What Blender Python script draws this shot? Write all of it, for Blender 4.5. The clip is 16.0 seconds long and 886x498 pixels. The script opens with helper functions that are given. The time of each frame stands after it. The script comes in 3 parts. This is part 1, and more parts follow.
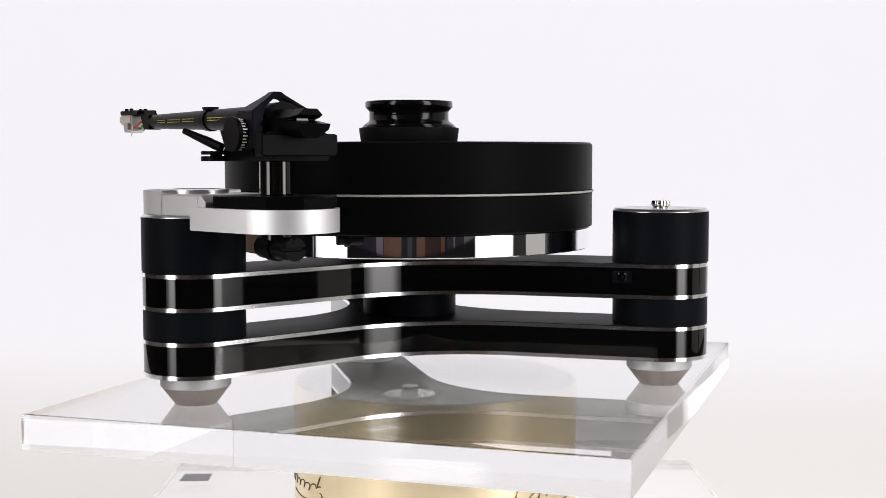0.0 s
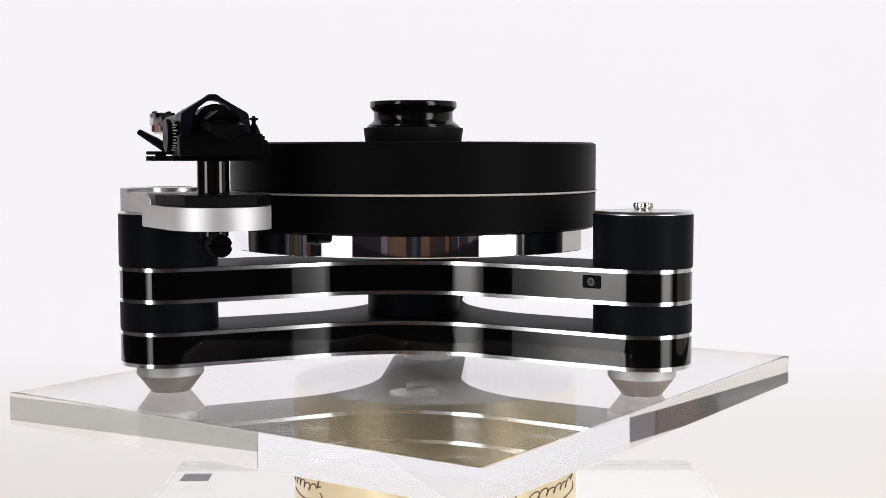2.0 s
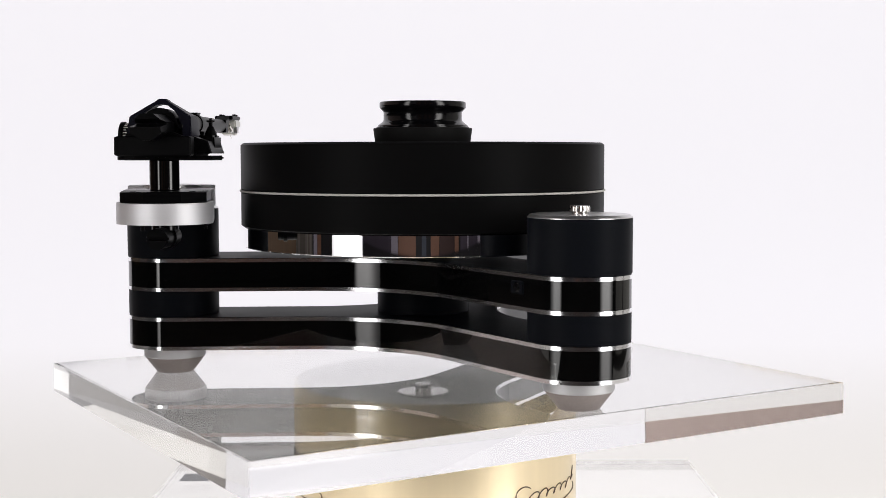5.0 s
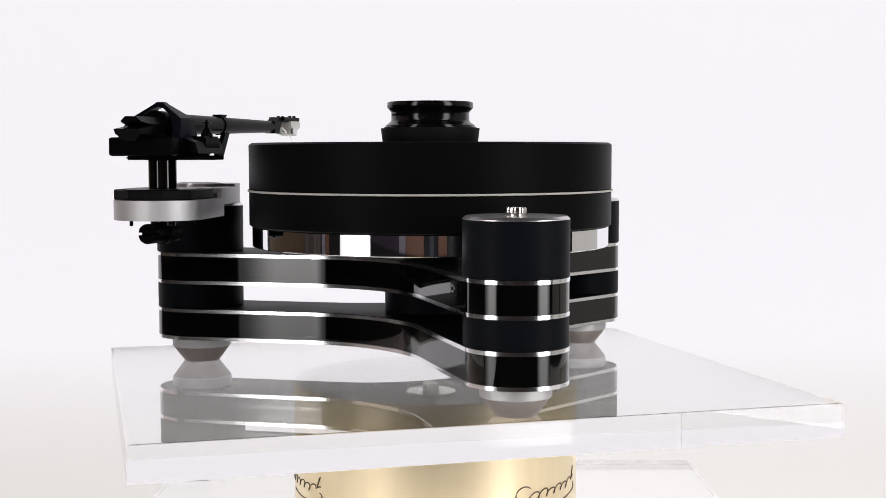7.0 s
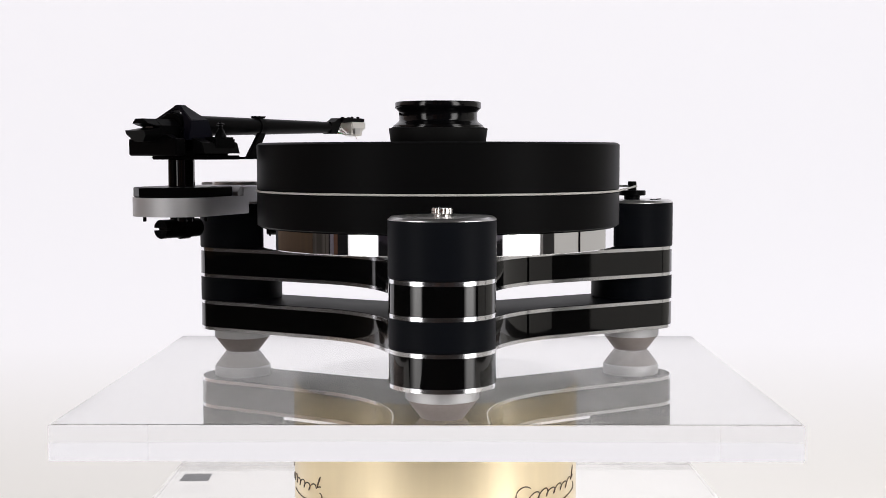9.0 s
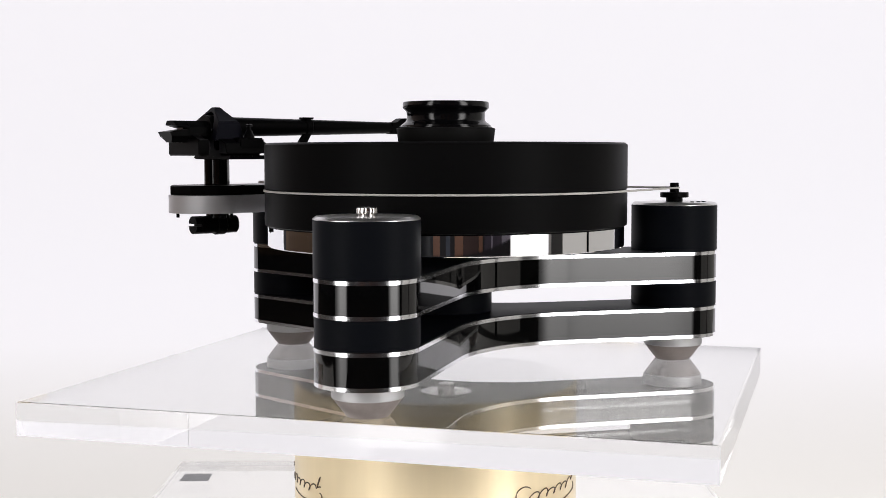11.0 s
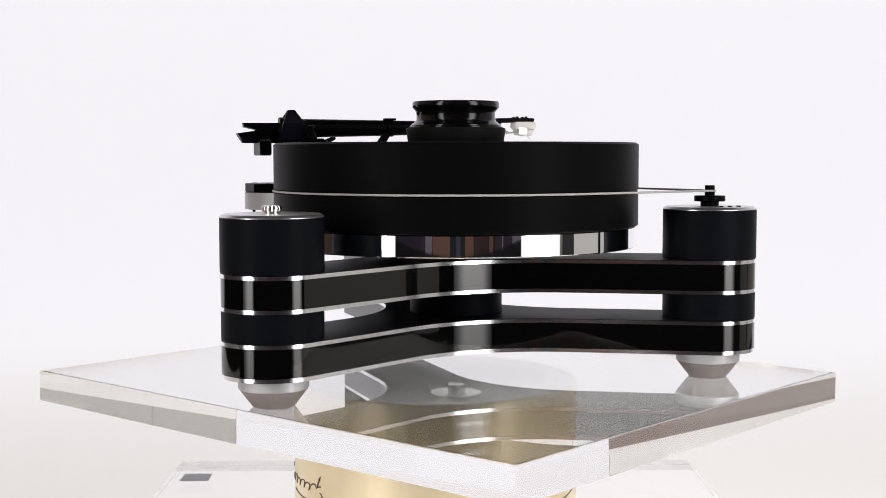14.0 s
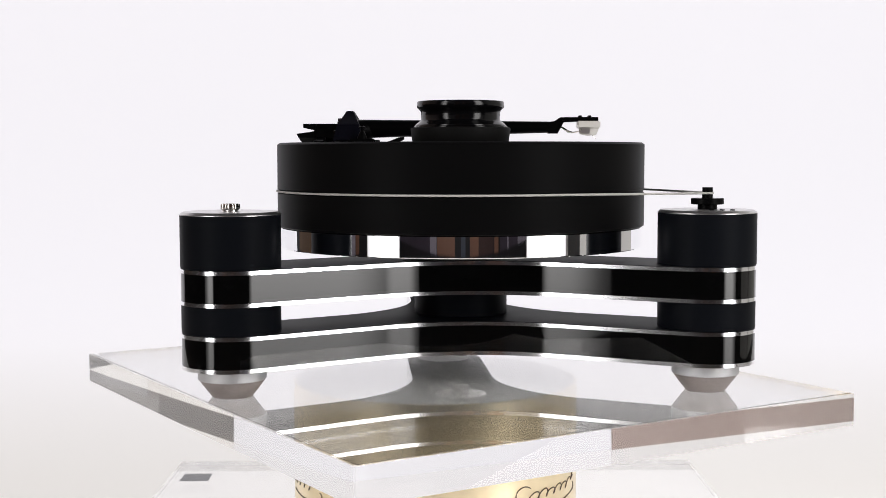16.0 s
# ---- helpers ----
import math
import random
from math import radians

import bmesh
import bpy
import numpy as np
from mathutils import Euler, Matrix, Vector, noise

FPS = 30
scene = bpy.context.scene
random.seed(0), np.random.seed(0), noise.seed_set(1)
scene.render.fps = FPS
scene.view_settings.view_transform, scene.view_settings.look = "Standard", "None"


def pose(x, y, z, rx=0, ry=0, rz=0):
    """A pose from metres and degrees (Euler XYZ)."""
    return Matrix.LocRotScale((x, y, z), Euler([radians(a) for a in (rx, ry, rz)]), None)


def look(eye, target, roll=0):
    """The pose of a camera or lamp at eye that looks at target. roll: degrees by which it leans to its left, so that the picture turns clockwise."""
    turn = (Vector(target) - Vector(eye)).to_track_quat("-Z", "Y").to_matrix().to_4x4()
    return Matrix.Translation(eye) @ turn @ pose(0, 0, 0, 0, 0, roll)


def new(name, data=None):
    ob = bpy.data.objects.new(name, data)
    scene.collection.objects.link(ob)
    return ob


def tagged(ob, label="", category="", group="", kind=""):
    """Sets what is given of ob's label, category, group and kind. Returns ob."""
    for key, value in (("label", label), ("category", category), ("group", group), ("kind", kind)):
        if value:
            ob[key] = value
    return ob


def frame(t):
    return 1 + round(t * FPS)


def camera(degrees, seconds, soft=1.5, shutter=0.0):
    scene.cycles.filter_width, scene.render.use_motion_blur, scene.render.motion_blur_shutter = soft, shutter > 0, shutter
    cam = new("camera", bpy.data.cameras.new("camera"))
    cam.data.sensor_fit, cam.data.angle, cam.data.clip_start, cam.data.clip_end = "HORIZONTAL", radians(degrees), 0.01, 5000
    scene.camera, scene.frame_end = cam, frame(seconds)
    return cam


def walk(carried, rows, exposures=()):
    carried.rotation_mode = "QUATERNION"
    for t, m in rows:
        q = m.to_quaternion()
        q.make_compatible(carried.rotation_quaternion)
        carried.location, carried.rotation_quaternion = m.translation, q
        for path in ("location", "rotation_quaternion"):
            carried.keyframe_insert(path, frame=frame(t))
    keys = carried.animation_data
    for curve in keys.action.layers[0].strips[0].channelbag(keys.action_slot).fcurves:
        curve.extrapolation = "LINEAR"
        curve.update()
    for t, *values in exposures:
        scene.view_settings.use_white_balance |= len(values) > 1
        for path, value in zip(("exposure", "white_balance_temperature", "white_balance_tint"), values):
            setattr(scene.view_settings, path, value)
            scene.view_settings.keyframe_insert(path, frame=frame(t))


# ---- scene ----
cam = camera(37.564, 16.0, soft=0.9)
EYE = pose(0, -1.1018, 0.1867, 90 - 4.2002, 0, -0.3463) @ pose(0, 0, 0, 0, 0, -0.075)
walk(cam, [(0, EYE), (16, EYE)])

# ---- world and lights ----
scene.cycles.max_bounces, scene.cycles.transmission_bounces, scene.cycles.glossy_bounces = 24, 20, 12
scene.cycles.sample_clamp_indirect = 4.0
world = bpy.data.worlds.new("world")
scene.world = world
world.use_nodes = True
world.node_tree.nodes["Background"].inputs["Color"].default_value = (1.0, 0.95, 0.9, 1)
world.node_tree.nodes["Background"].inputs["Strength"].default_value = 0.02


def softbox(name, inner, outer, low, high, watts):
    """A tall studio light panel beside the camera, standing between two points of the plan and facing the turntable."""
    (x0, y0), (x1, y1) = inner, outer
    x, y, z = (x0 + x1) / 2, (y0 + y1) / 2, (low + high) / 2
    lamp = bpy.data.lights.new(name, "AREA")
    lamp.shape, lamp.size, lamp.size_y, lamp.energy = "RECTANGLE", math.hypot(x1 - x0, y1 - y0), high - low, watts
    lamp.color = (1.0, 0.98, 0.97)
    # the cloth is bright along its middle and falls off to its rims and its foot
    lamp.use_nodes = True
    nt = lamp.node_tree
    emit = nt.nodes["Emission"]
    where = nt.nodes.new("ShaderNodeNewGeometry")
    split = nt.nodes.new("ShaderNodeSeparateXYZ")
    nt.links.new(where.outputs["Parametric"], split.inputs["Vector"])
    off = nt.nodes.new("ShaderNodeMath")
    off.operation, off.inputs[1].default_value = "SUBTRACT", 0.5
    nt.links.new(split.outputs["X"], off.inputs[0])
    away = nt.nodes.new("ShaderNodeMath")
    away.operation = "ABSOLUTE"
    nt.links.new(off.outputs["Value"], away.inputs[0])
    across = nt.nodes.new("ShaderNodeMapRange")
    across.interpolation_type = "SMOOTHSTEP"
    across.inputs["From Min"].default_value, across.inputs["From Max"].default_value = 0.18, 0.5
    across.inputs["To Min"].default_value, across.inputs["To Max"].default_value = 1.38, 0.2
    nt.links.new(away.outputs["Value"], across.inputs["Value"])
    up = nt.nodes.new("ShaderNodeMapRange")
    up.interpolation_type = "SMOOTHSTEP"
    up.inputs["From Min"].default_value, up.inputs["From Max"].default_value = 0.0, 0.22
    up.inputs["To Min"].default_value, up.inputs["To Max"].default_value = 0.45, 1.0
    nt.links.new(split.outputs["Y"], up.inputs["Value"])
    both = nt.nodes.new("ShaderNodeMath")
    both.operation = "MULTIPLY"
    nt.links.new(across.outputs["Result"], both.inputs[0])
    nt.links.new(up.outputs["Result"], both.inputs[1])
    nt.links.new(both.outputs["Value"], emit.inputs["Strength"])
    facing = Vector((y1 - y0, x0 - x1, 0))
    if facing.dot(Vector((-x, -y, 0))) < 0:
        facing = -facing
    ob = new(name, lamp)
    ob.matrix_world = look((x, y, z), (x + facing.x, y + facing.y, z))


softbox("softbox_lamp", (0.563, -0.738), (0.706, -0.389), -0.12, 1.05, 7.6)
softbox("softbox_lamp", (-0.650, -0.920), (-0.465, -0.364), -0.11, 0.95, 9.6)


# ---- materials ----
def material(name, color, rough=0.5, metal=0.0, ior=1.5, spec=0.5, grain=0.0, grain_scale=400.0, bump=0.0, wear=0.0, stretch=(1, 1, 1), coat=0.0, sheen=1.0, second=None):
    """Principled surface with grain at a fine and stains at a coarse scale."""
    mat = bpy.data.materials.new(name)
    mat.use_nodes = True
    nt = mat.node_tree
    bsdf = nt.nodes["Principled BSDF"]
    bsdf.inputs["Metallic"].default_value = metal
    bsdf.inputs["IOR"].default_value = ior
    bsdf.inputs["Specular IOR Level"].default_value = spec
    bsdf.inputs["Coat Weight"].default_value = coat
    bsdf.inputs["Coat Roughness"].default_value = 0.004
    bsdf.inputs["Coat IOR"].default_value = ior
    bsdf.inputs["Specular Tint"].default_value = (sheen, sheen, sheen, 1)
    coords = nt.nodes.new("ShaderNodeTexCoord")
    mapping = nt.nodes.new("ShaderNodeMapping")
    mapping.inputs["Scale"].default_value = stretch
    nt.links.new(coords.outputs["Object"], mapping.inputs["Vector"])
    fine = nt.nodes.new("ShaderNodeTexNoise")
    fine.inputs["Scale"].default_value = grain_scale
    fine.inputs["Detail"].default_value = 4
    coarse = nt.nodes.new("ShaderNodeTexNoise")
    coarse.inputs["Scale"].default_value = 14
    coarse.inputs["Detail"].default_value = 5
    nt.links.new(mapping.outputs["Vector"], fine.inputs["Vector"])
    nt.links.new(coords.outputs["Object"], coarse.inputs["Vector"])
    mix = nt.nodes.new("ShaderNodeMix")
    mix.data_type = "RGBA"
    mix.inputs["A"].default_value = (*[c * (1 - grain) for c in color], 1)
    mix.inputs["B"].default_value = (*[min(1, c * (1 + grain)) for c in color], 1)
    if second:
        mix.inputs["B"].default_value = (*second, 1)
        sharp = nt.nodes.new("ShaderNodeMapRange")
        sharp.inputs["From Min"].default_value, sharp.inputs["From Max"].default_value = 0.42, 0.60
        nt.links.new(fine.outputs["Fac"], sharp.inputs["Value"])
        nt.links.new(sharp.outputs["Result"], mix.inputs["Factor"])
    else:
        nt.links.new(fine.outputs["Fac"], mix.inputs["Factor"])
    nt.links.new(mix.outputs["Result"], bsdf.inputs["Base Color"])
    ramp = nt.nodes.new("ShaderNodeMapRange")
    ramp.inputs["To Min"].default_value = max(0.0, rough - wear)
    ramp.inputs["To Max"].default_value = min(1.0, rough + wear)
    nt.links.new(coarse.outputs["Fac"], ramp.inputs["Value"])
    nt.links.new(ramp.outputs["Result"], bsdf.inputs["Roughness"])
    if bump:
        node = nt.nodes.new("ShaderNodeBump")
        node.inputs["Strength"].default_value = bump
        node.inputs["Distance"].default_value = 0.0002
        nt.links.new(fine.outputs["Fac"], node.inputs["Height"])
        nt.links.new(node.outputs["Normal"], bsdf.inputs["Normal"])
    return mat


def clear_material(name, tint, rough):
    """Clear cast acrylic with faint polishing haze."""
    mat = material(name, tint, rough, ior=1.49)
    mat.node_tree.nodes["Principled BSDF"].inputs["Transmission Weight"].default_value = 1.0
    return mat


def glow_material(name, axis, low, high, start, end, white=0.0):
    """A white surface with its light painted in as glow, graded along one axis; white: how much it also reflects."""
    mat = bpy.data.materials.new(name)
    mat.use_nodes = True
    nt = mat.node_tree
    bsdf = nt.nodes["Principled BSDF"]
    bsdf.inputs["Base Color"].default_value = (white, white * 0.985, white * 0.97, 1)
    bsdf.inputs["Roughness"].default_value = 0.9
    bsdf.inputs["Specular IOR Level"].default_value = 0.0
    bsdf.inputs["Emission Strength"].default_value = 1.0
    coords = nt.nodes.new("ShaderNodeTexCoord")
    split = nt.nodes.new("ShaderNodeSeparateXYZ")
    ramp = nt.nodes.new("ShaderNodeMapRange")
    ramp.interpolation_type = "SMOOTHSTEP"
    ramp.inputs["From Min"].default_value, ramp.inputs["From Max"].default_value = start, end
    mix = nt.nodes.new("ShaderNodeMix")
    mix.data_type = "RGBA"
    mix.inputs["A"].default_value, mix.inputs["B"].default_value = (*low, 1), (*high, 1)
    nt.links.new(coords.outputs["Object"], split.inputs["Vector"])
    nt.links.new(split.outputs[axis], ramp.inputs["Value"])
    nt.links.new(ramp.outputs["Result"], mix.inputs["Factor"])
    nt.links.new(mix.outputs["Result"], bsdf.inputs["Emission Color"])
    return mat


GLOSS_BLACK = material("gloss_black_acrylic", (0.0015, 0.0015, 0.0016), 0.03, spec=0.48, wear=0.015, grain=0.1)
MATTE_BLACK = material("black_anodised_aluminium", (0.0042, 0.0048, 0.0066), 0.46, spec=0.055, sheen=0.45, wear=0.06, grain=0.25, grain_scale=900, bump=0.08)
PLATTER_BLACK = material("black_platter_polymer", (0.0034, 0.0033, 0.0035), 0.42, spec=0.034, sheen=0.5, wear=0.05, grain=0.3, grain_scale=600, bump=0.06, stretch=(1, 1, 8))
SATIN_BLACK = material("satin_black_metal", (0.0020, 0.0020, 0.0023), 0.36, spec=0.075, sheen=0.45, wear=0.06, grain=0.2)
BLUE_BLACK = material("blue_black_anodised_metal", (0.004, 0.004, 0.0085), 0.4, spec=0.08, sheen=0.5, wear=0.05, grain=0.2)
CLAMP_BLACK = material("polished_black_metal", (0.0025, 0.0025, 0.003), 0.10, spec=0.26, wear=0.03, grain=0.1)
RUBBER = material("black_rubber", (0.006, 0.006, 0.006), 0.6, spec=0.08, grain=0.3, bump=0.1)
ALU_EDGE = material("polished_aluminium", (0.86, 0.86, 0.88), 0.14, 1.0, wear=0.05, grain=0.06, grain_scale=250, stretch=(1, 1, 14))
ALU_SATIN = material("bead_blasted_aluminium", (0.70, 0.695, 0.715), 0.58, 1.0, wear=0.04, grain=0.05, grain_scale=1500, bump=0.05)
FOOT_SATIN = material("sandblasted_aluminium", (0.62, 0.62, 0.63), 0.62, 1.0, wear=0.04, grain=0.05, grain_scale=1500, bump=0.05)
DARK_STEEL = material("dark_steel", (0.34, 0.33, 0.32), 0.22, 1.0, wear=0.05)
ALU_DULL = material("turned_aluminium", (0.72, 0.71, 0.71), 0.3, 1.0, wear=0.05, grain=0.08, grain_scale=300, stretch=(1, 1, 10))
CHROME = material("polished_chrome", (0.88, 0.88, 0.9), 0.025, 1.0, wear=0.01)
STEEL = material("polished_steel", (0.72, 0.70, 0.68), 0.12, 1.0, wear=0.03)
FOOT_GREY = material("warm_grey_composite", (0.25, 0.215, 0.205), 0.45, grain=0.12, wear=0.08)
BELT_WHITE = material("grey_white_rubber", (0.42, 0.41, 0.39), 0.6, grain=0.08)
CART_WHITE = material("milky_white_plastic", (0.80, 0.78, 0.74), 0.3, grain=0.05)
YELLOW = material("dull_yellow_print", (0.55, 0.45, 0.08), 0.5)
RED = material("red_wire_sleeve", (0.5, 0.03, 0.03), 0.5)
GREEN = material("green_wire_sleeve", (0.03, 0.3, 0.06), 0.5)
GOLD = material("brushed_gold_sheet", (0.93, 0.79, 0.54), 0.30, 1.0, wear=0.06, grain=0.05, grain_scale=120, stretch=(1, 1, 0.05))
INK = material("dark_brown_ink", (0.06, 0.03, 0.01), 0.5)
CAP_WHITE = material("white_board", (0.92, 0.91, 0.89), 0.6, grain=0.12, wear=0.1)
CLEAR = clear_material("clear_acrylic", (0.985, 0.985, 0.98), 0.0)
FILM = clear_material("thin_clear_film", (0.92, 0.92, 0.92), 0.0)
# light on the white sweep painted in as glow, dimmer and warmer in front
SWEEP_GLOW = glow_material("white_sweep_glow", "Y", (0.662, 0.632, 0.60), (0.788, 0.770, 0.812), -0.3, 1.6, 0.4)
SIDE = glow_material("white_side_glow", "Z", (0.36, 0.345, 0.32), (0.33, 0.32, 0.30), -0.1, 1.4, 0.2)
WALL_GREY = material("dark_grey_wall_paint", (0.11, 0.108, 0.105), 0.7, grain=0.15, grain_scale=6, wear=0.1)
DARK = material("dark_room_paint", (0.02, 0.018, 0.02), 0.7, grain=0.3, grain_scale=5, wear=0.1)
FLOOR_WOOD = material("worn_brown_floorboards", (0.022, 0.018, 0.015), 0.5, grain=0.25, grain_scale=6, wear=0.1, stretch=(1, 0.1, 1))
# unseen pale wall panels added to brighten the clear plate's edges
PALE_FILL = material("pale_fill_panel", (0.84, 0.82, 0.79), 0.7, grain=0.1, grain_scale=6, wear=0.1)
BUFF_FILL = material("buff_fill_panel", (0.78, 0.62, 0.55), 0.7, grain=0.1, grain_scale=6, wear=0.1)
# the room behind the camera, mirrored in the chrome
PLUM_CLOTH = material("dark_plum_cloth", (0.075, 0.058, 0.078), 0.8, grain=0.3, grain_scale=3.5, wear=0.1, stretch=(1, 1, 0.06))
LILAC_PAINT = material("pale_lilac_paint", (0.42, 0.38, 0.44), 0.7, grain=0.15, grain_scale=6, wear=0.1, stretch=(1, 1, 0.1))
OAK_BROWN = material("brown_stained_wood", (0.29, 0.14, 0.085), 0.55, grain=0.2, grain_scale=5, wear=0.1, stretch=(1, 1, 0.08))
MAROON = material("dark_maroon_wood", (0.07, 0.035, 0.03), 0.6, grain=0.3, grain_scale=8, wear=0.1, stretch=(1, 1, 0.08))
SLATE = material("slate_blue_paint", (0.075, 0.085, 0.11), 0.6, grain=0.2, grain_scale=8, wear=0.1)
TAUPE = material("taupe_striped_cloth", (0.10, 0.085, 0.07), 0.8, grain_scale=7, wear=0.1, stretch=(1, 1, 0.04), second=(0.26, 0.22, 0.19))
TAN_WOOD = material("tan_wood_panel", (0.105, 0.056, 0.022), 0.55, grain=0.2, grain_scale=8, wear=0.1, stretch=(1, 1, 0.08))


# ---- mesh helpers ----
def part(name, bm, mat, parent=None, label="", at=None, smooth=40):
    """Links a bmesh as one mesh object under a thing or a part."""
    me = bpy.data.meshes.new(name)
    bmesh.ops.recalc_face_normals(bm, faces=bm.faces[:])
    for f in bm.faces:
        f.smooth = True
    for e in bm.edges:
        if len(e.link_faces) == 2 and e.calc_face_angle(0) > radians(smooth):
            e.smooth = False
    bm.to_mesh(me)
    bm.free()
    me.materials.append(mat)
    ob = new(name, me)
    ob.parent = parent
    if at is not None:
        ob.matrix_basis = at if isinstance(at, Matrix) else Matrix.Translation(at)
    return tagged(ob, label)


def lathe(profile, n=96, m=None):
    """A solid of revolution about z; profile: (radius, height) from bottom to top."""
    bm = bmesh.new()
    rings = []
    for r, z in profile:
        rings.append([bm.verts.new((r * math.cos(2 * math.pi * i / n), r * math.sin(2 * math.pi * i / n), z)) for i in range(n)])
    for lo, hi in zip(rings, rings[1:]):
        for i in range(n):
            bm.faces.new((lo[i], lo[(i + 1) % n], hi[(i + 1) % n], hi[i]))
    bm.faces.new(rings[0][::-1])
    bm.faces.new(rings[-1])
    if m is not None:
        bm.transform(m)
    return bm


def disc(r, z0, z1, edge=0.0004, n=96, m=None):
    """A cylinder with softened rims."""
    return lathe([(r - edge, z0), (r, z0 + edge), (r, z1 - edge), (r - edge, z1)], n, m)


def prism(points, z0, z1, edge=0.0003, m=None):
    """An outline in the ground plane, raised from z0 to z1, rims softened."""
    bm = bmesh.new()
    low = [bm.verts.new((x, y, z0)) for x, y in points]
    high = [bm.verts.new((x, y, z1)) for x, y in points]
    k = len(points)
    for i in range(k):
        bm.faces.new((low[i], low[(i + 1) % k], high[(i + 1) % k], high[i]))
    bottom, top = bm.faces.new(low[::-1]), bm.faces.new(high)
    if edge:
        rim = list(set(bottom.edges) | set(top.edges))
        bmesh.ops.bevel(bm, geom=rim, offset=edge, segments=1, affect="EDGES", clamp_overlap=True)
    if m is not None:
        bm.transform(m)
    return bm


def box(x0, x1, y0, y1, z0, z1, edge=0.0004, m=None):
    """A block with all edges softened."""
    bm = bmesh.new()
    bmesh.ops.create_cube(bm, size=1, matrix=Matrix.Translation(((x0 + x1) / 2, (y0 + y1) / 2, (z0 + z1) / 2)) @ Matrix.Diagonal((x1 - x0, y1 - y0, z1 - z0, 1)))
    if edge:
        bmesh.ops.bevel(bm, geom=bm.edges[:], offset=edge, segments=2, affect="EDGES")
    if m is not None:
        bm.transform(m)
    return bm


def slab_xz(points, y0, y1, edge=0.0004, m=None):
    """A side profile in x and z, given thickness from y0 to y1."""
    turn = Matrix(((1, 0, 0, 0), (0, 0, 1, 0), (0, 1, 0, 0), (0, 0, 0, 1)))
    bm = prism(points, y0, y1, edge)
    bm.transform(turn)
    if m is not None:
        bm.transform(m)
    return bm


def slab_yz(points, x0, x1, edge=0.0004, m=None):
    """A front profile in y and z, given thickness from x0 to x1."""
    turn = Matrix(((0, 0, 1, 0), (1, 0, 0, 0), (0, 1, 0, 0), (0, 0, 0, 1)))
    bm = prism(points, x0, x1, edge)
    bm.transform(turn)
    if m is not None:
        bm.transform(m)
    return bm


def rod(a, b, r0, r1=None, n=32, edge=0.0003):
    """A round bar from a to b, tapering from r0 to r1."""
    a, b = Vector(a), Vector(b)
    r1 = r0 if r1 is None else r1
    length = (b - a).length
    turn = (b - a).to_track_quat("Z", "Y").to_matrix().to_4x4()
    e = min(edge, r0 / 3, r1 / 3, length / 3)
    return lathe([(r0 - e, 0), (r0, e), (r1, length - e), (r1 - e, length)], n, Matrix.Translation(a) @ turn)


def wire(points, r, n=8, closed=False):
    """A thin round strand along points."""
    bm = bmesh.new()
    pts = [Vector(p) for p in points]
    rings = []
    for i, p in enumerate(pts):
        a = pts[i - 1] if i or closed else p
        b = pts[(i + 1) % len(pts)] if i < len(pts) - 1 or closed else p
        t = (b - a).normalized()
        up = Vector((0, 0, 1)) if abs(t.z) < 0.9 else Vector((1, 0, 0))
        s = t.cross(up).normalized()
        u = s.cross(t)
        rings.append([bm.verts.new(p + r * (math.cos(2 * math.pi * k / n) * s + math.sin(2 * math.pi * k / n) * u)) for k in range(n)])
    pairs = list(zip(rings, rings[1:])) + ([(rings[-1], rings[0])] if closed else [])
    for lo, hi in pairs:
        for k in range(n):
            bm.faces.new((lo[k], lo[(k + 1) % n], hi[(k + 1) % n], hi[k]))
    if not closed:
        bm.faces.new(rings[0][::-1])
        bm.faces.new(rings[-1])
    return bm


def merged(*meshes):
    """Several bmeshes as one."""
    out = bmesh.new()
    for bm in meshes:
        me = bpy.data.meshes.new("scrap")
        bm.to_mesh(me)
        bm.free()
        out.from_mesh(me)
        bpy.data.meshes.remove(me)
    return out


def ring_arc(cx, cy, r, a0, a1, n):
    return [(cx + r * math.cos(radians(a0 + (a1 - a0) * i / n)), cy + r * math.sin(radians(a0 + (a1 - a0) * i / n))) for i in range(n + 1)]


